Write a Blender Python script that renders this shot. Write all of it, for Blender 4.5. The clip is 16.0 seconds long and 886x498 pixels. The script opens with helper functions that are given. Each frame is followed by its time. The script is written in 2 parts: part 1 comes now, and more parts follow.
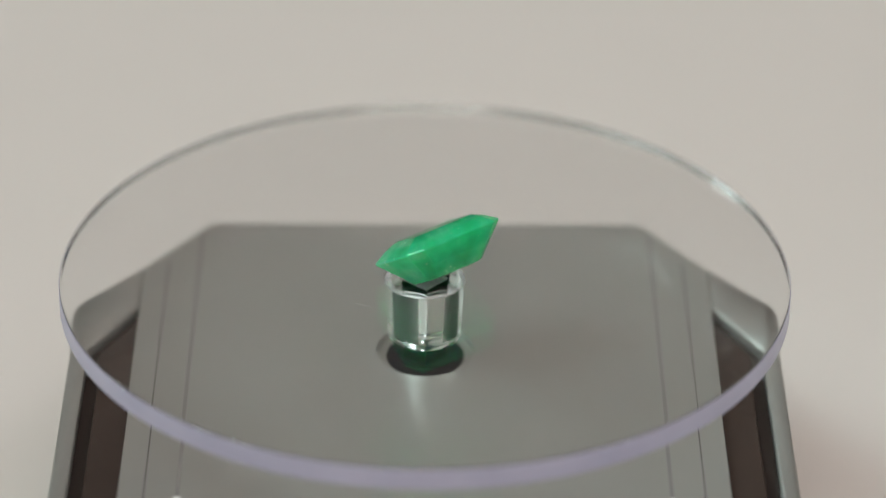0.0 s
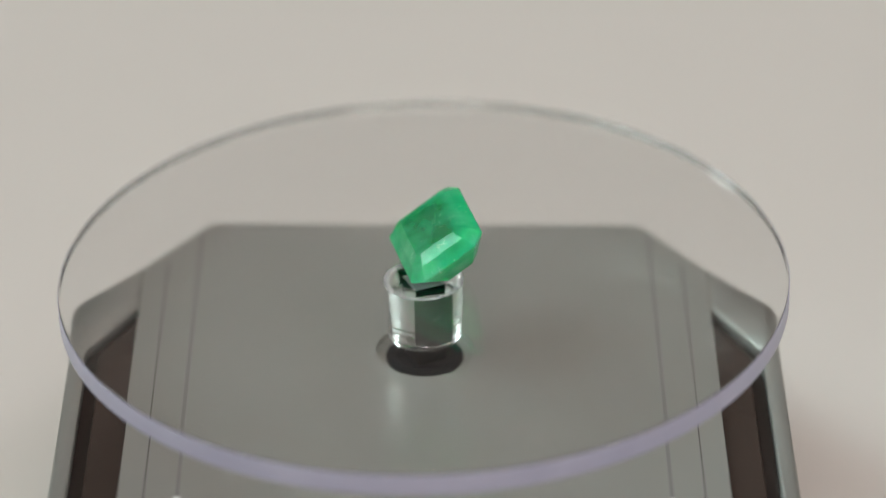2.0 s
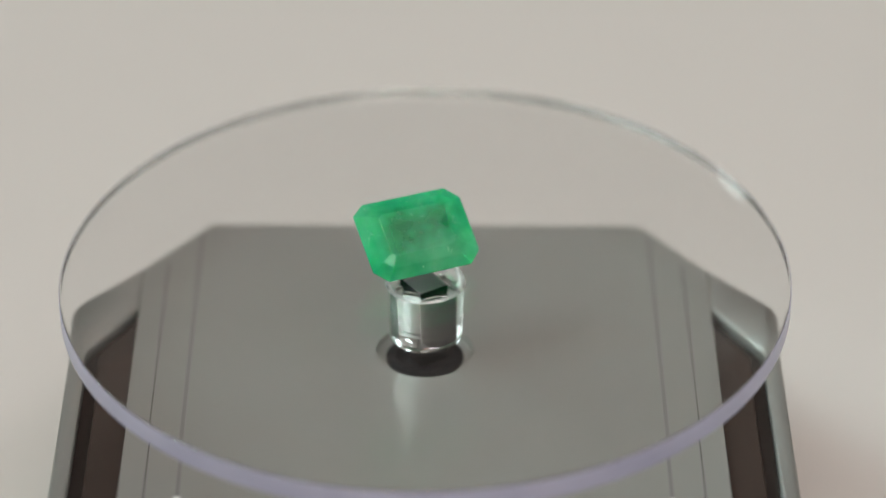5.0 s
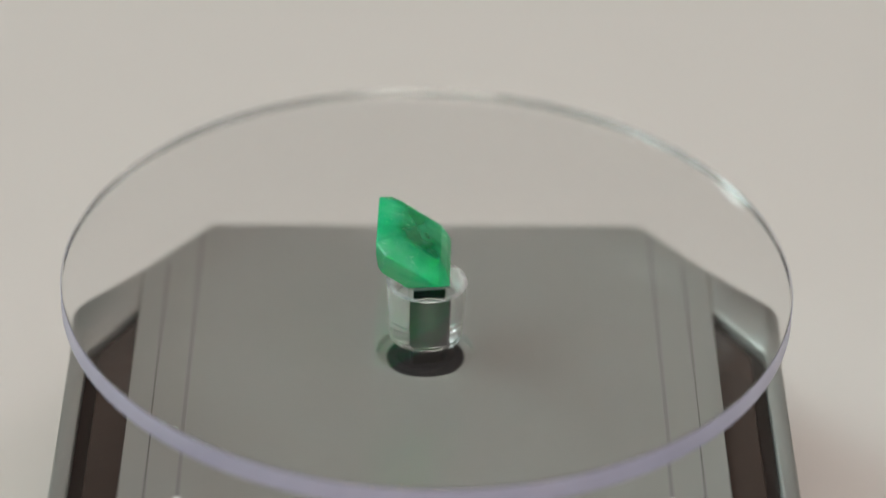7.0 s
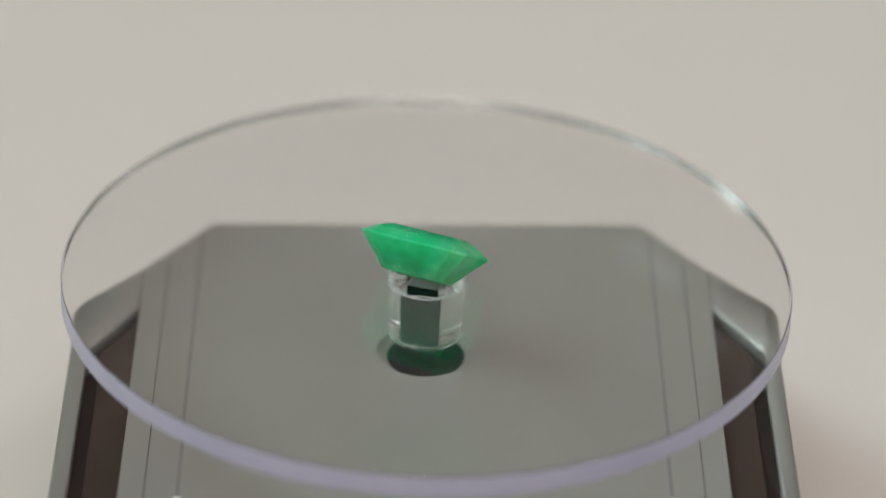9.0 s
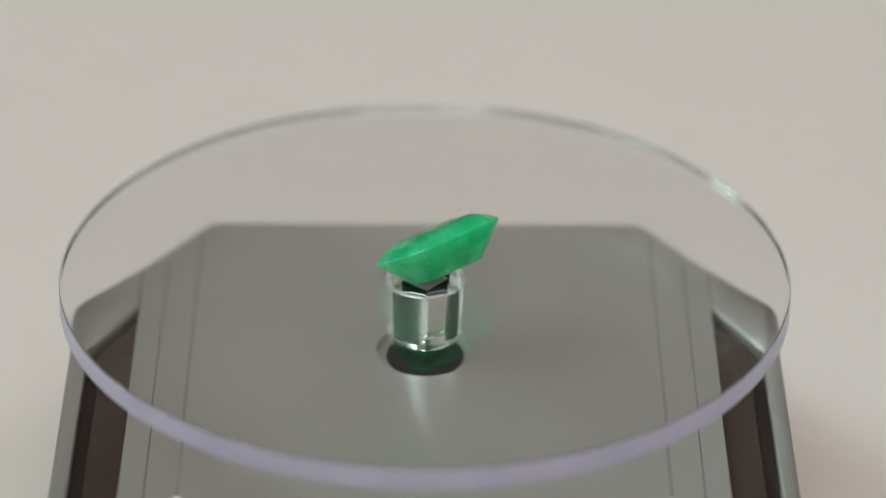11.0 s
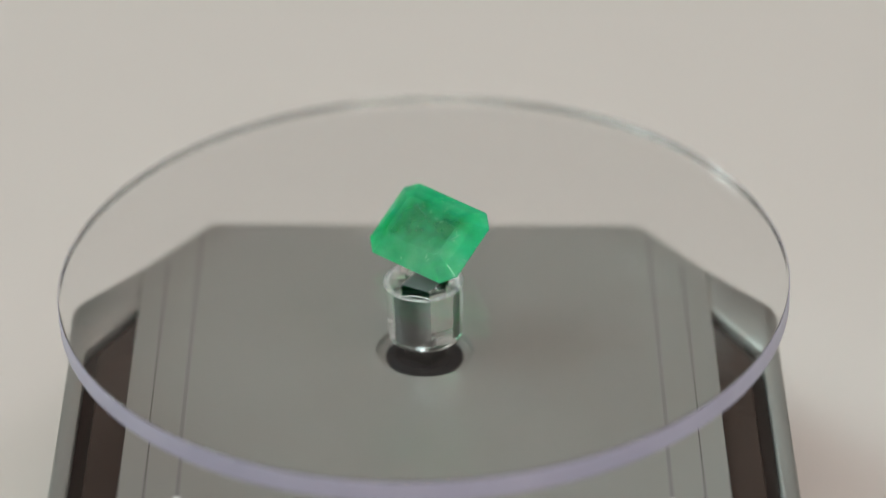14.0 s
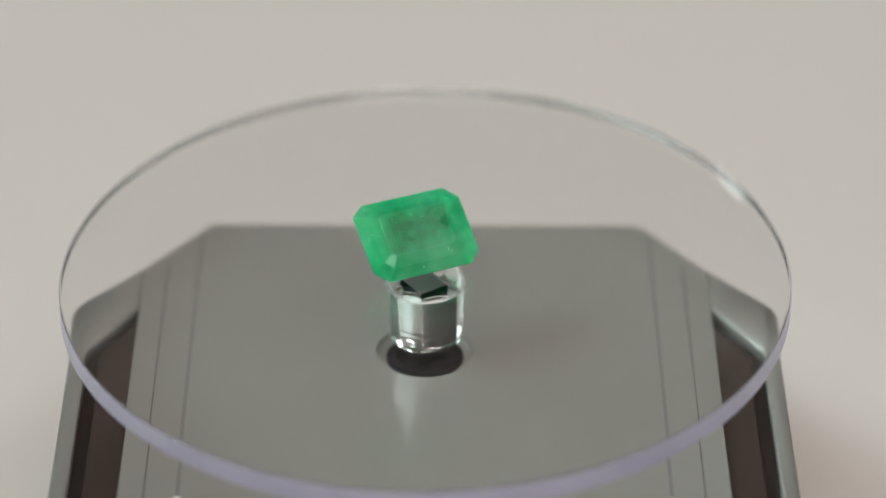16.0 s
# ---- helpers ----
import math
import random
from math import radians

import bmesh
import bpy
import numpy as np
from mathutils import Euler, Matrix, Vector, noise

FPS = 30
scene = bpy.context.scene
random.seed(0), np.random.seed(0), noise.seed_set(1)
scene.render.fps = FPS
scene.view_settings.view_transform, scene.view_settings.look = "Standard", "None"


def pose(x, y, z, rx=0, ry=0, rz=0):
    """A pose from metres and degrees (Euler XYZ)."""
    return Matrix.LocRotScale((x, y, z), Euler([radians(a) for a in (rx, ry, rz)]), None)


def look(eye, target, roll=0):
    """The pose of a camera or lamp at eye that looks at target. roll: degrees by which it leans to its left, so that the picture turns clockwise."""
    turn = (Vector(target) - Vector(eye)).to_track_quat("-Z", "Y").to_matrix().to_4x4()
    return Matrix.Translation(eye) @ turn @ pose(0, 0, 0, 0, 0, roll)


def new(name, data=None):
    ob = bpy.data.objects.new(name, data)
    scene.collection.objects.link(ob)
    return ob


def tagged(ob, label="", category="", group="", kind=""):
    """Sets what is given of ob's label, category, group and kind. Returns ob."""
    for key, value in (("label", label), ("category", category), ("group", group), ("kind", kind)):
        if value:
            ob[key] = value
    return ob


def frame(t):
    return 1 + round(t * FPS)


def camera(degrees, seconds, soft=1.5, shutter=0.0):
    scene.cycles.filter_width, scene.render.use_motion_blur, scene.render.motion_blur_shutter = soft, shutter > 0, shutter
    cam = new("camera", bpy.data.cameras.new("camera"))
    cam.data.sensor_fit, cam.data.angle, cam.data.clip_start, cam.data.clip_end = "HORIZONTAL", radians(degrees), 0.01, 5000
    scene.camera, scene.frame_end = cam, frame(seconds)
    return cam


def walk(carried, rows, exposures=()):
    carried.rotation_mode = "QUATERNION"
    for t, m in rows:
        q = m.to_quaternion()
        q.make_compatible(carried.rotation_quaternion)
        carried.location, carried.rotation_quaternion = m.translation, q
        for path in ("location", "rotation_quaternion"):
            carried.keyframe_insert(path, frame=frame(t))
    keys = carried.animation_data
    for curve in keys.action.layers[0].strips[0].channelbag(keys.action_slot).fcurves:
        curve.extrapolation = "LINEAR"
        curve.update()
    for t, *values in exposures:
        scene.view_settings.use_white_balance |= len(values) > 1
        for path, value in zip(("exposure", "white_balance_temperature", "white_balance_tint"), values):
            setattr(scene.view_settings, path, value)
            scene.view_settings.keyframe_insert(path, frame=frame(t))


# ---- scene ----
MM = 0.001
TOP = 0.0457      # top of the clear platter over the table
DECK = 0.030      # top of the turntable's housing
PERIOD = 10.96    # seconds for one turn
FACE = 4.30       # the stone's table faces the viewer
HIGH = 2.8        # the ceiling over the tabletop


def spin(t):
    return pose(0, 0, 0, 0, 0, 360 / PERIOD * (t - FACE))


# ---------------------------------------------------------------- camera
EYE = Vector((0.0, -0.45255, TOP + 0.27894))
AIM = Vector((0.00256, 0.0, TOP + 0.00392))
cam = camera(13.97, 16.0, soft=1.6)
cam.data.dof.use_dof = True
cam.data.dof.focus_distance = 0.524
cam.data.dof.aperture_fstop = 7.5
walk(cam, [(0.0, look(EYE, AIM, 0.38)), (16.0, look(EYE, AIM, 0.38))])

# ---------------------------------------------------------------- light
world = bpy.data.worlds.new("world")
scene.world = world
world.use_nodes = True
world.node_tree.nodes["Background"].inputs[0].default_value = (0.8, 0.85, 0.9, 1)
world.node_tree.nodes["Background"].inputs[1].default_value = 0.2


def area_lamp(name, eye, target, sx, sy, watts, colour):
    data = bpy.data.lights.new(name, "AREA")
    data.shape, data.size, data.size_y, data.energy, data.color = "RECTANGLE", sx, sy, watts, colour
    lamp = new(name, data)
    lamp.matrix_world = look(eye, target)
    return lamp


# a warm ceiling lamp, sky light in three window openings, an added south fill
area_lamp("ceiling_light", (-0.03, -0.46, HIGH - 0.02), (-0.03, -0.46, 0), 1.30, 0.80, 7.4, (1.0, 0.54, 0.38))
area_lamp("ceiling_bulb", (-0.10, -0.46, HIGH - 0.06), (-0.10, -0.46, 0), 0.42, 0.36, 2.5, (1.0, 0.60, 0.40))
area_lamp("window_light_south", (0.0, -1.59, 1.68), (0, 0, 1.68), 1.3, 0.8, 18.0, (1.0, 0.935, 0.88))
area_lamp("window_light_west", (-1.59, -0.12, 1.98), (0, -0.12, 1.98), 0.84, 1.32, 24, (0.80, 0.985, 0.98))
area_lamp("window_light_west_low", (-1.59, 0.78, 1.22), (0, 0.78, 1.22), 0.38, 0.56, 4.5, (0.80, 0.985, 0.98))
area_lamp("window_light_east", (1.59, -0.33, 2.3), (0, -0.33, 2.3), 0.8, 0.88, 12.5, (1.0, 0.88, 0.94))
scene.view_settings.exposure = -0.05


# ---------------------------------------------------------------- materials
def material(name):
    m = bpy.data.materials.new(name)
    m.use_nodes = True
    n = m.node_tree.nodes
    return m, n, m.node_tree.links, n["Principled BSDF"]


def noise_node(n, l, scale, detail=4.0, rough=0.55):
    c = n.new("ShaderNodeTexCoord")
    t = n.new("ShaderNodeTexNoise")
    t.inputs["Scale"].default_value, t.inputs["Detail"].default_value, t.inputs["Roughness"].default_value = scale, detail, rough
    l.new(c.outputs["Object"], t.inputs["Vector"])
    return t


def ramp_node(n, l, src, stops):
    r = n.new("ShaderNodeValToRGB")
    el = r.color_ramp.elements
    while len(el) < len(stops):
        el.new(0.5)
    for e, (p, c) in zip(el, stops):
        e.position, e.color = p, (*c, 1)
    l.new(src, r.inputs["Fac"])
    return r


def bump_node(n, l, src, bsdf, strength, dist):
    b = n.new("ShaderNodeBump")
    b.inputs["Strength"].default_value, b.inputs["Distance"].default_value = strength, dist
    l.new(src, b.inputs["Height"])
    l.new(b.outputs["Normal"], bsdf.inputs["Normal"])


def surface(name, low, high, scale, rough, metal=0.0, fine=None, bump=0.05, dist=0.0001, spec=0.5):
    m, n, l, b = material(name)
    t = noise_node(n, l, scale)
    r = ramp_node(n, l, t.outputs["Fac"], [(0.3, low), (0.7, high)])
    l.new(r.outputs["Color"], b.inputs["Base Color"])
    f = noise_node(n, l, fine or scale * 25, 2.0)
    bump_node(n, l, f.outputs["Fac"], b, bump, dist)
    b.inputs["Roughness"].default_value, b.inputs["Metallic"].default_value = rough, metal
    b.inputs["Specular IOR Level"].default_value = spec
    return m


def clear(name, colour, ior, rough=0.0):
    m, n, l, b = material(name)
    b.inputs["Base Color"].default_value = (*colour, 1)
    b.inputs["Transmission Weight"].default_value = 1.0
    b.inputs["IOR"].default_value, b.inputs["Roughness"].default_value = ior, rough
    b.inputs["Specular IOR Level"].default_value = 0.25
    return m


TABLE = surface("white_laminate", (0.635, 0.626, 0.60), (0.66, 0.65, 0.622), 6.0, 0.55, fine=900, bump=0.03)
WALL = surface("wall_paint", (0.60, 0.60, 0.585), (0.66, 0.66, 0.645), 3.0, 0.9, fine=200)
DARK_WALL = surface("dark_wall_paint", (0.125, 0.108, 0.10), (0.14, 0.122, 0.112), 3.0, 0.9, fine=200)
SILVER = surface("silver_plastic", (0.362, 0.372, 0.352), (0.390, 0.402, 0.380), 40.0, 0.35, 0.6, fine=4000, bump=0.06, dist=0.00003)
GROOVE = surface("groove_shadow_plastic", (0.085, 0.083, 0.078), (0.10, 0.097, 0.092), 60.0, 0.5)
JOINT = surface("joint_plastic", (0.255, 0.26, 0.25), (0.275, 0.28, 0.27), 60.0, 0.4, 0.4)
PANEL = surface("brown_solar_cell", (0.032, 0.023, 0.019), (0.042, 0.030, 0.025), 30.0, 0.22, fine=2500, bump=0.04, dist=0.00003)
BORDER = surface("black_border", (0.012, 0.008, 0.006), (0.018, 0.012, 0.010), 30.0, 0.35)
BLACK = surface("black_plastic", (0.006, 0.006, 0.007), (0.010, 0.010, 0.012), 200.0, 0.6, bump=0.0, spec=0.06)
STEEL = surface("dark_shaft_plastic", (0.004, 0.0045, 0.005), (0.006, 0.0065, 0.007), 300.0, 0.5, 0.0, bump=0.0, spec=0.03)
GLINT = surface("glint_white", (0.86, 0.87, 0.88), (0.88, 0.89, 0.9), 100.0, 0.2)
SCRATCH = surface("scratched_acrylic", (0.55, 0.55, 0.56), (0.6, 0.6, 0.6), 100.0, 0.4)
CAP = surface("shaft_cap_plastic", (0.11, 0.118, 0.125), (0.13, 0.138, 0.145), 300.0, 0.3)
ACRYLIC = clear("clear_acrylic", (0.985, 0.99, 0.985), 1.53)


def edge_sheen_material():
    """Hazy violet sheen of the polished edge, painted on an added thin, part-clear band."""
    m, n, l, b = material("painted_edge_sheen")
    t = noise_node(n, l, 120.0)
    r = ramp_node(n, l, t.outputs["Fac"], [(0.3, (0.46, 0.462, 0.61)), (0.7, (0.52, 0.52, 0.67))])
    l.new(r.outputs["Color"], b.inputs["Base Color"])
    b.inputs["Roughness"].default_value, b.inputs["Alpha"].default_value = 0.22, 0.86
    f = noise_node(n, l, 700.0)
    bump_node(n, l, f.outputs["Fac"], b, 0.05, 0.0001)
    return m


EDGE_SHEEN = edge_sheen_material()


def haze_material():
    """Thin hazy film: part clear, part white."""
    m, n, l, b = material("hazy_film")
    b.inputs["Base Color"].default_value = (0.80, 0.84, 0.88, 1)
    b.inputs["Roughness"].default_value = 0.4
    t = noise_node(n, l, 900.0)
    r = ramp_node(n, l, t.outputs["Fac"], [(0.3, (0.06, 0.06, 0.06)), (0.7, (0.30, 0.30, 0.30))])
    l.new(r.outputs["Color"], b.inputs["Alpha"])
    return m


HAZE = haze_material()


def stone_material():
    """Green beryl: a clear body mixed with a milky one, with veils and fine fissures."""
    m, n, l, b = material("green_beryl")
    big = noise_node(n, l, 150.0, 4.0, 0.55)
    col = ramp_node(n, l, big.outputs["Fac"], [(0.3, (0.015, 0.77, 0.33)), (0.55, (0.035, 0.88, 0.43)), (0.8, (0.13, 0.91, 0.55))])
    zone = noise_node(n, l, 75.0, 3.0, 0.6)
    pale_zone = ramp_node(n, l, zone.outputs["Fac"], [(0.45, (0, 0, 0)), (0.68, (0.75, 0.75, 0.75))])
    blend = n.new("ShaderNodeMix")
    blend.data_type = "RGBA"
    blend.inputs["B"].default_value = (0.24, 0.72, 0.44, 1)
    l.new(pale_zone.outputs["Color"], blend.inputs["Factor"])
    l.new(col.outputs["Color"], blend.inputs["A"])
    l.new(blend.outputs["Result"], b.inputs["Base Color"])
    b.inputs["IOR"].default_value, b.inputs["Roughness"].default_value = 1.57, 0.04
    b.inputs["Subsurface Weight"].default_value, b.inputs["Subsurface Scale"].default_value = 0.8, 0.0022
    b.inputs["Subsurface Radius"].default_value = (0.3, 1.0, 0.5)
    g = n.new("ShaderNodeBsdfGlass")
    g.inputs["Color"].default_value = (0.34, 0.92, 0.67, 1)
    g.inputs["IOR"].default_value, g.inputs["Roughness"].default_value = 1.57, 0.015
    veil = ramp_node(n, l, big.outputs["Fac"], [(0.35, (0.61, 0.61, 0.61)), (0.7, (0.42, 0.42, 0.42))])
    # clear core, milkier towards the girdle, to paint light piped to the edge
    c = n.new("ShaderNodeTexCoord")
    sc = n.new("ShaderNodeVectorMath")
    sc.operation = "MULTIPLY"
    sc.inputs[1].default_value = (1 / 0.0084, 1 / 0.0063, 0)
    l.new(c.outputs["Object"], sc.inputs[0])
    wobble = n.new("ShaderNodeVectorMath")
    wobble.operation = "MULTIPLY_ADD"
    wobble.inputs[1].default_value = (0.3, 0.3, 0)
    l.new(big.outputs["Color"], wobble.inputs[0])
    l.new(sc.outputs["Vector"], wobble.inputs[2])
    shift = n.new("ShaderNodeVectorMath")
    shift.operation = "SUBTRACT"
    shift.inputs[1].default_value = (0.15, 0.15, 0)
    l.new(wobble.outputs["Vector"], shift.inputs[0])
    side = n.new("ShaderNodeVectorMath")
    side.operation = "ABSOLUTE"
    l.new(shift.outputs["Vector"], side.inputs[0])
    sep = n.new("ShaderNodeSeparateXYZ")
    l.new(side.outputs["Vector"], sep.inputs[0])
    ln = n.new("ShaderNodeMath")
    ln.operation = "SMOOTH_MAX"
    ln.inputs[2].default_value = 0.2
    l.new(sep.outputs["X"], ln.inputs[0])
    l.new(sep.outputs["Y"], ln.inputs[1])
    core = ramp_node(n, l, ln.outputs["Value"], [(0.5, (1.5, 1.5, 1.5)), (0.95, (0.95, 0.95, 0.95))])
    mul = n.new("ShaderNodeMath")
    mul.operation, mul.use_clamp = "MULTIPLY", True
    l.new(core.outputs["Color"], mul.inputs[0])
    l.new(veil.outputs["Color"], mul.inputs[1])
    # brighter green outwards: the rim's glow is put into the glass colour
    piped_glow = ramp_node(n, l, ln.outputs["Value"], [(0.35, (0.44, 0.66, 0.52)), (0.65, (0.36, 0.84, 0.58)), (0.95, (0.20, 1.0, 0.56))])
    l.new(piped_glow.outputs["Color"], g.inputs["Color"])
    mix = n.new("ShaderNodeMixShader")
    l.new(mul.outputs[0], mix.inputs[0])
    l.new(b.outputs[0], mix.inputs[1])
    l.new(g.outputs[0], mix.inputs[2])
    speck = noise_node(n, l, 1500.0, 2.0)
    dots = ramp_node(n, l, speck.outputs["Fac"], [(0.72, (0, 0, 0)), (0.78, (0.6, 0.6, 0.6))])
    # hair-fine fissures in patches
    cell = n.new("ShaderNodeTexVoronoi")
    cell.feature = "DISTANCE_TO_EDGE"
    cell.inputs["Scale"].default_value = 260.0
    warp = n.new("ShaderNodeVectorMath")
    warp.operation = "MULTIPLY_ADD"
    warp.inputs[1].default_value = (0.004, 0.004, 0.004)
    l.new(big.outputs["Color"], warp.inputs[0])
    l.new(c.outputs["Object"], warp.inputs[2])
    l.new(warp.outputs["Vector"], cell.inputs["Vector"])
    hair = ramp_node(n, l, cell.outputs["Distance"], [(0.0, (0.2, 0.2, 0.2)), (0.025, (0, 0, 0))])
    patch = noise_node(n, l, 330.0, 2.0)
    spot = ramp_node(n, l, patch.outputs["Fac"], [(0.60, (0, 0, 0)), (0.70, (1, 1, 1))])
    hm = n.new("ShaderNodeMath")
    hm.operation = "MULTIPLY"
    l.new(hair.outputs["Color"], hm.inputs[0])
    l.new(spot.outputs["Color"], hm.inputs[1])
    flaw = n.new("ShaderNodeMath")
    flaw.operation = "MAXIMUM"
    l.new(hm.outputs[0], flaw.inputs[0])
    l.new(dots.outputs["Color"], flaw.inputs[1])
    pale = n.new("ShaderNodeBsdfDiffuse")
    pale.inputs["Color"].default_value = (0.62, 0.88, 0.72, 1)
    mix2 = n.new("ShaderNodeMixShader")
    l.new(flaw.outputs[0], mix2.inputs[0])
    l.new(mix.outputs[0], mix2.inputs[1])
    l.new(pale.outputs[0], mix2.inputs[2])
    l.new(mix2.outputs[0], n["Material Output"].inputs["Surface"])
    fine = noise_node(n, l, 700.0, 3.0)
    bump_node(n, l, fine.outputs["Fac"], b, 0.05, 0.00003)
    return m


STONE = stone_material()
FLAKE = surface("pale_flaw", (0.80, 0.88, 0.82), (0.88, 0.93, 0.88), 900.0, 0.3)


# ---------------------------------------------------------------- mesh helpers
def mesh_object(name, bm, mats, smooth=False):
    me = bpy.data.meshes.new(name)
    bmesh.ops.recalc_face_normals(bm, faces=bm.faces)
    if bm.calc_volume(signed=True) < 0:
        bmesh.ops.reverse_faces(bm, faces=bm.faces)
    bm.to_mesh(me)
    bm.free()
    for m in (mats if isinstance(mats, (list, tuple)) else [mats]):
        me.materials.append(m)
    if smooth:
        for p in me.polygons:
            p.use_smooth = True
    return new(name, me)


def part(name, bm, mats, parent, label="", smooth=False):
    ob = mesh_object(name, bm, mats, smooth)
    ob.parent = parent
    return tagged(ob, label)


def slab(points, z0, z1, bevel=0.0, segments=2):
    """A prism on a polygon, its upper edges rounded."""
    bm = bmesh.new()
    low = [bm.verts.new((x, y, z0)) for x, y in points]
    high = [bm.verts.new((x, y, z1)) for x, y in points]
    bm.faces.new(low[::-1])
    top = bm.faces.new(high)
    k = len(points)
    for i in range(k):
        bm.faces.new((low[i], low[(i + 1) % k], high[(i + 1) % k], high[i]))
    if bevel:
        bmesh.ops.bevel(bm, geom=list(top.edges), offset=bevel, segments=segments, profile=0.6, affect="EDGES")
    return bm


def rounded(points, r, steps=5):
    """A polygon with its corners rounded by r."""
    out = []
    k = len(points)
    for i in range(k):
        p = Vector(points[i])
        a, b = (Vector(points[i - 1]) - p).normalized(), (Vector(points[(i + 1) % k]) - p).normalized()
        half = a.angle(b) / 2
        d = r / math.tan(half)
        for s in range(steps + 1):
            u = s / steps
            q = (p + a * d) * (1 - u) ** 2 + p * 2 * u * (1 - u) + (p + b * d) * u ** 2
            out.append((q.x, q.y))
    return out


def lathe(profile, sides=128, closed=True):
    """Turns a profile of (radius, height) about the z axis."""
    bm = bmesh.new()
    rings = []
    for r, z in profile:
        if r < 1e-7:
            rings.append([bm.verts.new((0, 0, z))])
        else:
            rings.append([bm.verts.new((r * math.cos(2 * math.pi * i / sides), r * math.sin(2 * math.pi * i / sides), z)) for i in range(sides)])
    for a, b in zip(rings, rings[1:]):
        for i in range(sides):
            j = (i + 1) % sides
            q = [a[i % len(a)], a[j % len(a)], b[j % len(b)], b[i % len(b)]]
            seen = []
            for v in q:
                if v not in seen:
                    seen.append(v)
            bm.faces.new(seen)
    return bm


def box(x0, x1, y0, y1, z0, z1, bevel=0.0):
    return slab([(x0, y0), (x1, y0), (x1, y1), (x0, y1)], z0, z1, bevel)


# ---------------------------------------------------------------- the room
def wall_with_openings(name, turn, openings):
    """A wall on the side that turn (degrees) names, with windows in it: each a number, its middle along the wall, its height, its width and how high it is."""
    h, w, low = HIGH, 1.6, -0.75
    pieces, edge = [], -w
    for number, y, z, wide, high in openings:
        pieces += [(edge, y - wide / 2, low, h), (y - wide / 2, y + wide / 2, low, z - high / 2), (y - wide / 2, y + wide / 2, z + high / 2, h)]
        edge = y + wide / 2
    pieces.append((edge, w, low, h))
    bm = bmesh.new()
    for y0, y1, z0, z1 in pieces:
        me = bpy.data.meshes.new("piece")
        b = box(w, w + 0.1, y0, y1, z0, z1)
        b.to_mesh(me)
        b.free()
        bm.from_mesh(me)
        bpy.data.meshes.remove(me)
    m = Matrix.Rotation(radians(turn), 4, "Z")
    wall = tagged(mesh_object(name, bm, WALL), "plain off-white painted wall with a window opening", "wall", kind="structure")
    wall.matrix_world = m
    t = 0.02
    for number, y, z, wide, high in openings:
        win = tagged(new("window_%d" % number), "plain white window frame in the wall", "window", kind="structure")
        win.matrix_world = m
        for y0, y1, z0, z1 in ((-wide / 2, -wide / 2 + t, -high / 2, high / 2), (wide / 2 - t, wide / 2, -high / 2, high / 2),
                               (-wide / 2 + t, wide / 2 - t, -high / 2, -high / 2 + t), (-wide / 2 + t, wide / 2 - t, high / 2 - t, high / 2)):
            part("window_frame", box(w + 0.02, w + 0.07, y + y0, y + y1, z + z0, z + z1), WALL, win)


def room():
    h, w, low = HIGH, 1.6, -0.75
    for name, bx in (("floor", (-w, w, -w, w, low - 0.1, low)), ("ceiling", (-w, w, -w, w, h, h + 0.1)), ("wall_north", (-w, w, w, w + 0.1, low, h))):
        tagged(mesh_object(name, box(*bx), DARK_WALL if name == "wall_north" else WALL), "plain dark taupe painted wall of the room" if name == "wall_north" else "plain off-white painted surface of the room", name.split("_")[0], kind="structure")
    wall_with_openings("wall_east", 0, [(1, -0.33, 2.3, 0.84, 0.92)])
    wall_with_openings("wall_west", 180, [(4, -0.78, 1.22, 0.42, 0.6), (2, 0.12, 1.98, 0.88, 1.36)])
    # south opening and frame are made up to hold the added fill
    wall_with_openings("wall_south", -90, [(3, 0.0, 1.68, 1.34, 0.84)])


def table():
    top = tagged(new("table"), "plain white laminate table under the turntable", "table")
    part("tabletop", box(-0.7, 0.7, -0.55, 0.75, -0.028, 0.0, 0.003), TABLE, top)
    for sx in (-1, 1):
        for y in (-0.48, 0.68):
            part("leg", box(sx * 0.64 - 0.02, sx * 0.64 + 0.02, y - 0.02, y + 0.02, -0.75, -0.028), TABLE, top)
    return top


# ---------------------------------------------------------------- the turntable
FRONT = -62.0
SCRATCHES = ((12.5, 3.67, 14.1, 1.0), (14.4, -2.6, 12.75, -0.3))


def mm(points):
    return [(x * MM, y * MM) for x, y in points]


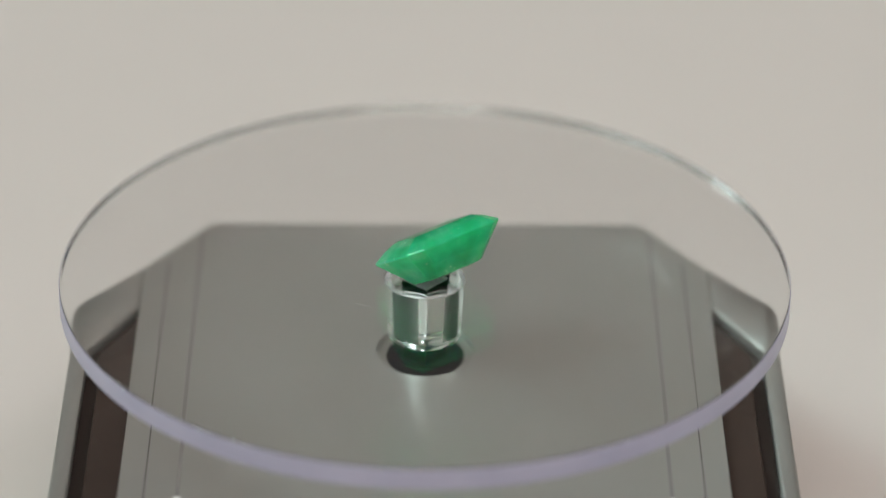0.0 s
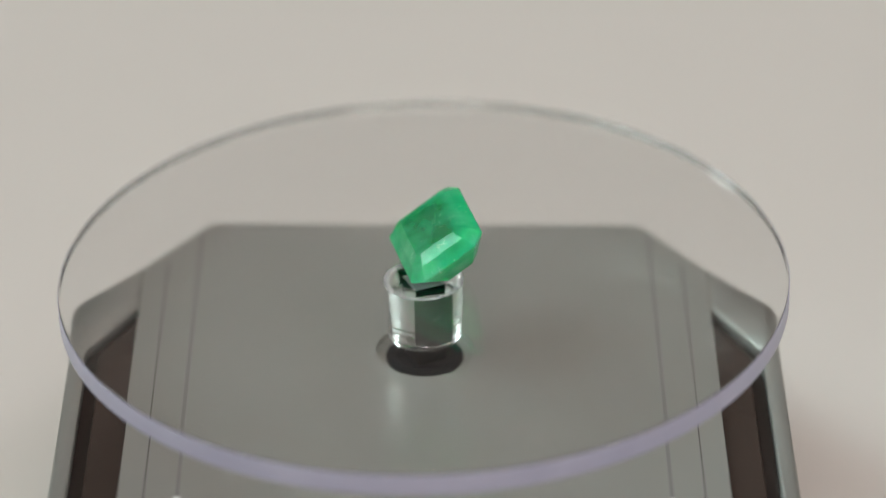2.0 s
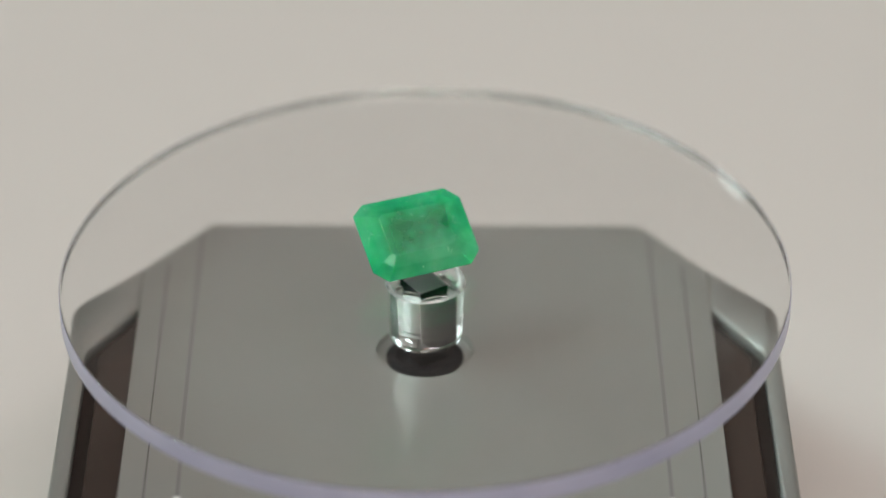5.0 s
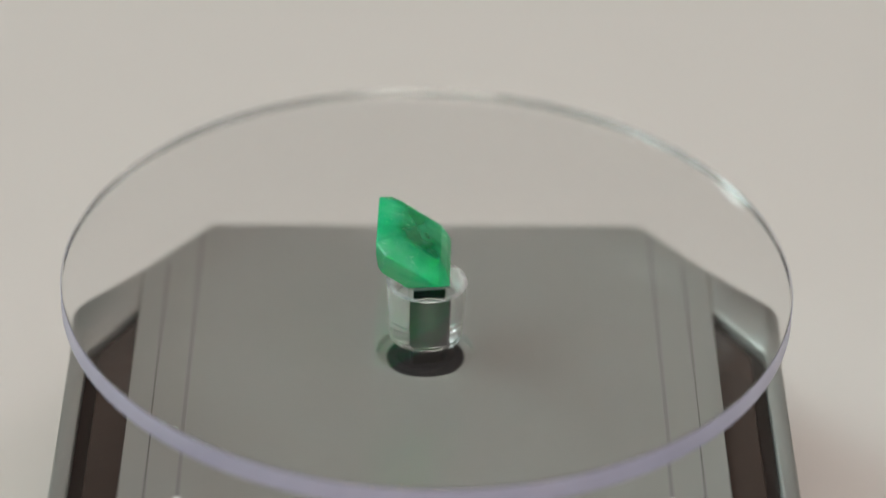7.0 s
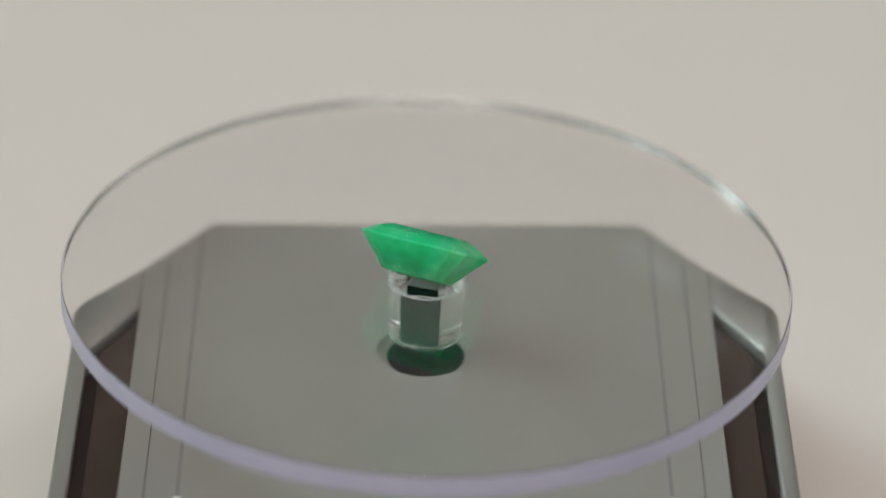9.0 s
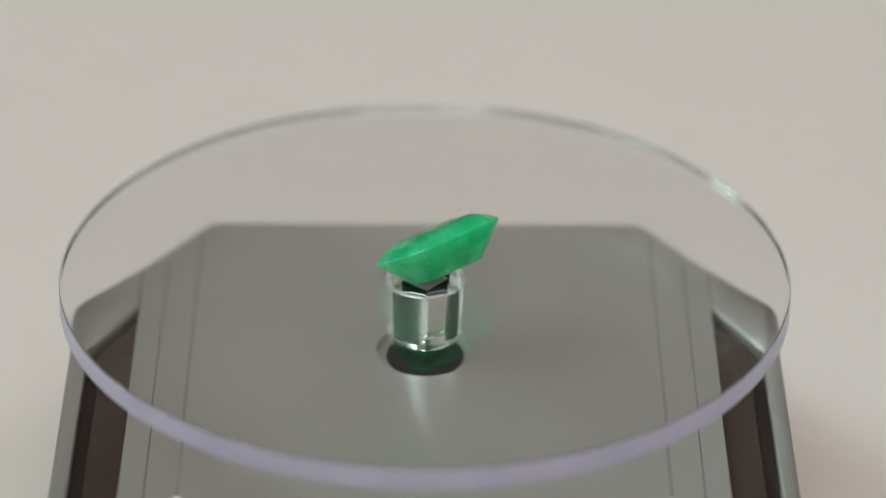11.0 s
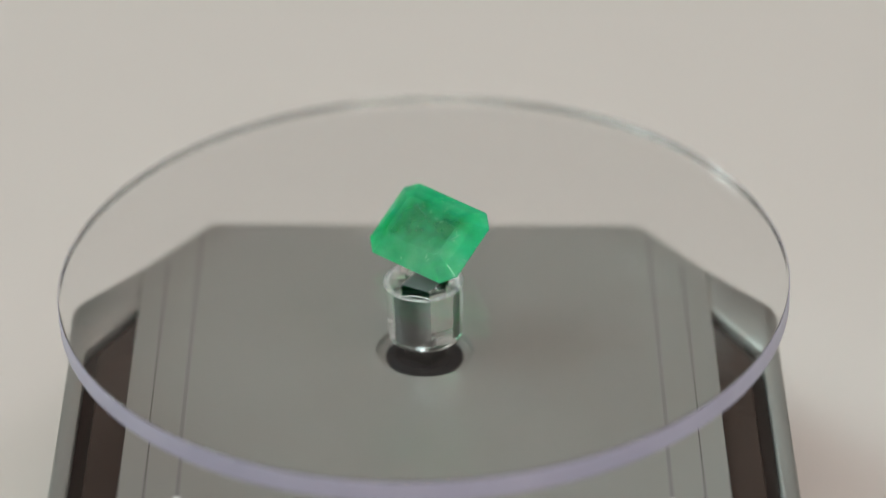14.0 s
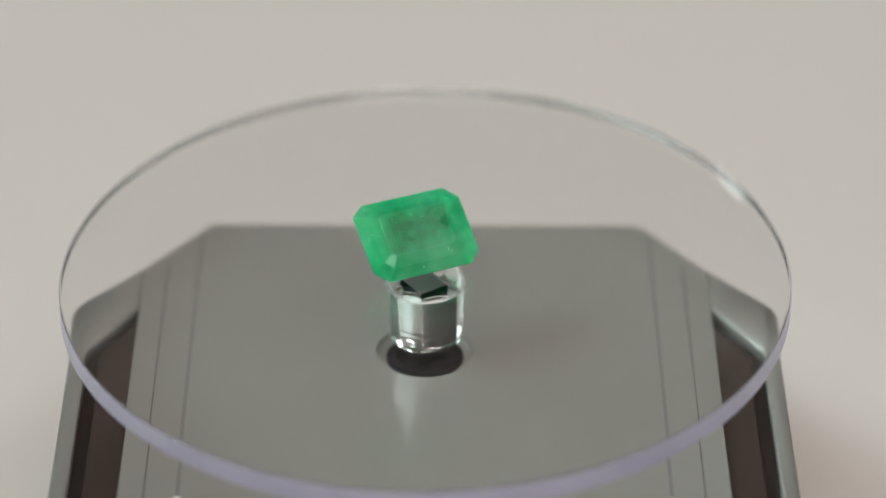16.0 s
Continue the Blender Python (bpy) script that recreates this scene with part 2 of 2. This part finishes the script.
def hole_plate(points, hx, hy, r, z0, z1, sides=64):
    """A prism on a polygon with a round hole through it."""
    bm = bmesh.new()
    outer = [bm.verts.new((x, y, z1)) for x, y in points]
    ring = [bm.verts.new((hx + r * math.cos(2 * math.pi * i / sides), hy + r * math.sin(2 * math.pi * i / sides), z1)) for i in range(sides)]
    edges = [bm.edges.new((loop[i], loop[(i + 1) % len(loop)])) for loop in (outer, ring) for i in range(len(loop))]
    bmesh.ops.triangle_fill(bm, use_beauty=True, use_dissolve=False, edges=edges)
    for f in bm.faces:
        if f.normal.z < 0:
            f.normal_flip()
    low = [bm.verts.new((v.co.x, v.co.y, z0)) for v in outer]
    back = [(outer[i], outer[(i + 1) % len(outer)]) for i in range(len(outer)) if min(outer[i].co.y, outer[(i + 1) % len(outer)].co.y) > 0.02]
    rlow = [bm.verts.new((v.co.x, v.co.y, z0)) for v in ring]
    for hi, lo in ((outer, low), (ring, rlow)):
        for i in range(len(hi)):
            j = (i + 1) % len(hi)
            bm.faces.new((hi[i], hi[j], lo[j], lo[i]))
    bmesh.ops.bevel(bm, geom=[bm.edges.get(p) for p in back], offset=0.0008, segments=4, profile=0.5, affect="EDGES")
    return bm


def rounded_rail():
    """Outline of the raised edge: round outer and inner corners."""
    pts = [(43.37, 23.55), (53.2, 11.2), (53.2, FRONT), (50.6, FRONT), (50.6, -0.9), (43.37, 12.0)]
    out = []
    for i, p in enumerate(pts):
        r = {1: 2.6, 4: 2.0}.get(i)
        if not r:
            out.append(p)
            continue
        c, a, b = Vector(p), Vector(pts[i - 1]), Vector(pts[i + 1])
        u, v = (a - c).normalized() * r, (b - c).normalized() * r
        out += [tuple((c + u) * (1 - k) ** 2 + c * 2 * k * (1 - k) + (c + v) * k ** 2) for k in (0, 0.17, 0.33, 0.5, 0.67, 0.83, 1)]
    return out


def turntable():
    base = tagged(new("turntable"), "silver plastic turntable with brown side panels and a clear round platter", "turntable")
    body = mm([(-53.3, FRONT), (53.3, FRONT), (53.3, 11.1), (33.7, 36.8), (-33.7, 36.8), (-53.3, 11.1)])
    part("housing", slab(rounded(body, 0.0022), 0.0, DECK - 0.0026, 0.0004), SILVER, base, "silver grey plastic housing with chamfered corners")
    # deck between the side panels, with the recess for the spindle
    deck = mm([(-43.35, FRONT), (43.35, FRONT), (43.35, 23.6), (33.7, 36.8), (-33.7, 36.8), (-43.35, 23.6)])
    part("deck", hole_plate(deck, 0, 0, 7.25 * MM, DECK - 0.0026, DECK), SILVER, base, "matt silver deck with a round recess")
    for s in (-1, 1):
        rail = [(s * x, y) for x, y in rounded_rail()]
        part("side_rail", slab(mm(rail), DECK - 0.0026, DECK, 0.0009, 5), SILVER, base, "silver raised edge round the panel", True)
        cell = [(s * x, y) for x, y in ((43.37, 9.34), (48.6, 0.0), (48.6, FRONT + 1), (43.37, FRONT + 1))]
        part("side_panel", slab(mm(cell), DECK - 0.0026, DECK - 0.0011, 0.0002), PANEL, base, "dark brown recessed glossy side panel")
        gap = [(s * x, y) for x, y in ((43.37, 11.98), (50.59, -0.85), (50.59, FRONT + 0.5), (48.62, FRONT + 0.5), (48.62, 0.0), (43.37, 9.40))]
        part("panel_border", slab(mm(gap), DECK - 0.0026, DECK - 0.0018), BORDER, base, "black strip along the panel")
        line = [(s * x, y) for x, y in ((39.58, FRONT), (39.78, FRONT), (39.78, 24.0), (39.58, 24.0))]
        part("seam", slab(mm(line), DECK - 0.001, DECK + 0.00003), GROOVE, base, "fine dark seam along the deck")
        groove = [(s * x, y) for x, y in ((34.65, -36.0), (35.2, -36.0), (35.2, 33.5), (34.65, 33.5))]
        part("panel_joint", slab(mm(groove), DECK - 0.001, DECK + 0.00003), JOINT, base, "shallow grey joint in the deck")
        # white dome stands in for the glint on the deck's front corner
        corner_glint = part("corner_glint", lathe([(0, 0.0007), (0.0004, 0.0006), (0.0007, 0.00035), (0.0008, 0), (0, 0)], 20), GLINT, base, "small white dome painted as a glint of the deck's corner", True)
        corner_glint.location = (s * 0.0349, -0.0363, DECK)
    # spindle: floor of the recess, black collar and square shaft
    part("recess_floor", lathe([(0, DECK - 0.0012), (7.24 * MM, DECK - 0.0012), (7.24 * MM, DECK - 0.0025), (0, DECK - 0.0025)], 64), SILVER, base)
    part("collar", lathe([(0, DECK - 0.0010), (4.1 * MM, DECK - 0.0010), (4.25 * MM, DECK - 0.0006), (4.55 * MM, DECK - 0.0006), (4.7 * MM, DECK - 0.0009), (5.65 * MM, DECK - 0.0009), (5.8 * MM, DECK - 0.0010), (5.8 * MM, DECK - 0.0012), (0, DECK - 0.0012)], 64), BLACK, base, "black round collar of the spindle", True)
    # clear platter with its moulded stem; the origin lies in the middle of its upper face
    R, T, S = 53.65 * MM, 3.5 * MM, 12.8 * MM
    F = 0.3 * MM
    arc = [(R - F + F * math.sin(radians(a)), F * math.cos(radians(a)) - F) for a in range(0, 91, 10)]
    profile = [(0, 0)] + arc + [(r, -T - z) for r, z in reversed(arc)] + [
               (5.98 * MM, -T), (5.45 * MM, -S + 0.0011), (5.28 * MM, -S + 0.0010), (5.28 * MM, -S + 0.0008), (5.45 * MM, -S + 0.0007), (5.42 * MM, -S + 0.0002), (5.2 * MM, -S), (4.3 * MM, -S)]
    sides = 192
    bm = lathe(profile, sides)
    # square socket up the stem
    edge = [v for v in bm.verts if abs(v.co.z + S) < 1e-7 and abs(math.hypot(v.co.x, v.co.y) - 4.3 * MM) < 1e-7]
    edge.sort(key=lambda v: math.atan2(v.co.y, v.co.x))
    half, deep = 2.4 * MM, -T - 0.0002
    sq = []
    TWIST = radians(10.5)
    for v in edge:
        a = math.atan2(v.co.y, v.co.x)
        k = half / max(abs(math.cos(a)), abs(math.sin(a)))
        sq.append((k * math.cos(a + TWIST), k * math.sin(a + TWIST)))
    lower = [bm.verts.new((x, y, -S + 0.0001)) for x, y in sq]
    upper = [bm.verts.new((x, y, deep)) for x, y in sq]
    for i in range(sides):
        j = (i + 1) % sides
        bm.faces.new((edge[i], edge[j], lower[j], lower[i]))
        bm.faces.new((lower[i], lower[j], upper[j], upper[i]))
    bm.faces.new(upper)
    bm.normal_update()
    for f in bm.faces:
        f.smooth = True
    for e in bm.edges:
        flat = [abs(f.normal.z) > 0.9999 for f in e.link_faces]
        e.smooth = flat[0] == flat[1] and e.calc_face_angle(0) < radians(25)
    platter = part("platter", bm, ACRYLIC, base, "clear round acrylic platter with a violet-tinged edge and moulded stem")
    platter.location = (0, 0, TOP)
    platter.visible_shadow = False
    shaft = part("shaft", box(-2.3 * MM, 2.3 * MM, -2.3 * MM, 2.3 * MM, -0.0166, -0.0043, 0.0002), STEEL, platter, "dark square drive shaft in the clear stem")
    shaft.rotation_euler.z = TWIST
    cap = part("shaft_cap", box(-2.2 * MM, 2.2 * MM, -2.2 * MM, 2.2 * MM, -0.0043, -0.00375, 0.0001), CAP, platter, "grey cap on the drive shaft")
    cap.rotation_euler.z = TWIST
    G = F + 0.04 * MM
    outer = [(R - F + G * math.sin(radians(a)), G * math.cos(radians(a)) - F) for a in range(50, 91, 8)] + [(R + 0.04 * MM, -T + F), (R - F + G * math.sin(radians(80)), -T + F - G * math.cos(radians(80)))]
    # band added outside the rim; its colour carries the edge's violet light
    part("edge_sheen_band", lathe(outer + [(r - 0.00003, z) for r, z in reversed(outer)] + outer[:1], 192), EDGE_SHEEN, platter, "added thin band with a hazy violet sheen painted on it", True)
    part("hazy_ring", lathe([(5.1 * MM, -T - 0.00003), (5.95 * MM, -T - 0.00003), (5.95 * MM, -T - 0.00008), (5.1 * MM, -T - 0.00008), (5.1 * MM, -T - 0.00003)], 96), HAZE, platter, "hazy white ring under the platter")
    for x0, y0, x1, y1 in SCRATCHES:
        d = Vector((x1 - x0, y1 - y0)).normalized() * 0.022
        bend = ((x0 + x1) / 2 - d.y * 4, (y0 + y1) / 2 + d.x * 4)
        line = mm([(x0, y0), (bend[0] + d.y, bend[1] - d.x), (x1, y1), (bend[0] - d.y, bend[1] + d.x)])
        part("scratch", slab(line, 0.000004, 0.00002), SCRATCH, platter, "fine pale scratch in the acrylic")
    return base, platter


# ---------------------------------------------------------------- the stone
def octagon(left, right, b, c, z):
    """Outline of one step of the cut: its two ends, half its width, its corners' cut and its height."""
    pts = [(-left + c, b + 0.05), (-left, b - c * 0.78), (-left, -b + c), (-left + c, -b), (right - c, -b), (right, -b + c), (right, b - c), (right - c, b)]
    return [(x * MM, y * MM, z * MM) for x, y in pts]


def gemstone():
    rings = [octagon(5.43, 4.8, 3.4, 0.6, 2.05), octagon(6.9, 6.6, 4.95, 1.3, 1.3), octagon(8.45, 8.45, 6.36, 1.95, 0.15), octagon(8.45, 8.45, 6.36, 1.95, -0.12),
             octagon(6.4, 6.4, 4.75, 1.55, -2.6), octagon(4.9, 4.9, 3.1, 1.0, -4.66), octagon(3.4, 3.4, 1.4, 0.5, -4.95)]
    bm = bmesh.new()
    vs = [[bm.verts.new(p) for p in r] for r in rings]
    bm.faces.new(vs[0])
    bm.faces.new(vs[-1][::-1])
    for a, b in zip(vs, vs[1:]):
        for i in range(8):
            j = (i + 1) % 8
            bm.faces.new((a[i], b[i], b[j], a[j]))
    bmesh.ops.bevel(bm, geom=list(bm.edges), offset=0.00010, segments=1, affect="EDGES")
    gem = tagged(new("gemstone"), "bright green step-cut emerald lying tilted on the clear platter", "gemstone")
    part("cut_body", bm, STONE, gem, "translucent green beryl with milky zones and polished facets")
    # pale flakes and feathers sealed under the table
    rng = random.Random(7)
    for x, y, z, size, turn in ((0.35, 2.35, 1.85, 0.34, 70), (-0.9, 1.6, 1.8, 0.16, 20), (2.0, 1.75, 1.75, 0.42, 55), (3.3, 1.3, 1.8, 0.15, 0), (-3.0, 0.3, 1.8, 0.2, 40), (0.9, 0.1, 1.0, 0.14, 10), (-1.7, -1.6, 1.0, 0.24, 30), (2.7, -0.8, 0.6, 0.2, 65), (-4.6, 2.2, 0.9, 0.25, 15)):
        fl = bmesh.new()
        bmesh.ops.create_icosphere(fl, subdivisions=1, radius=size * MM)
        for v in fl.verts:
            v.co = Vector((v.co.x * 1.0, v.co.y * 0.22, v.co.z * 0.3)) * rng.uniform(0.7, 1.3)
        flake = part("inclusion", fl, FLAKE, gem, "tiny pale flaw sealed in the stone")
        flake.matrix_basis = pose(x * MM, y * MM, z * MM, rng.uniform(-30, 30), rng.uniform(-20, 20), turn)
    return gem


STONE_SEAT = Matrix.Translation((-0.72 * MM, 1.635 * MM, 5.62 * MM)) @ pose(0, 0, 0, 0, 0, 0.18) @ pose(0, 0, 0, 34.1) @ pose(0, 0, 0, 0, 0, 0.1)

room()
table()
TURNTABLE, PLATTER = turntable()
GEM = gemstone()


LEAN_TO = -46.8   # way to which the platter's wobble leans


def motions():
    steps = [i * 0.25 for i in range(65)]
    lean = Matrix.Rotation(radians(1.85), 4, Vector((math.cos(radians(LEAN_TO)), math.sin(radians(LEAN_TO)), 0)))
    off = Matrix.Translation((0.33 * MM * math.cos(radians(-121.5)), 0.33 * MM * math.sin(radians(-121.5)), 0))
    walk(PLATTER, [(t, pose(0, 0, TOP) @ spin(t) @ off @ lean) for t in steps])
    walk(GEM, [(t, pose(0, 0, TOP) @ spin(t) @ STONE_SEAT) for t in steps])


motions()
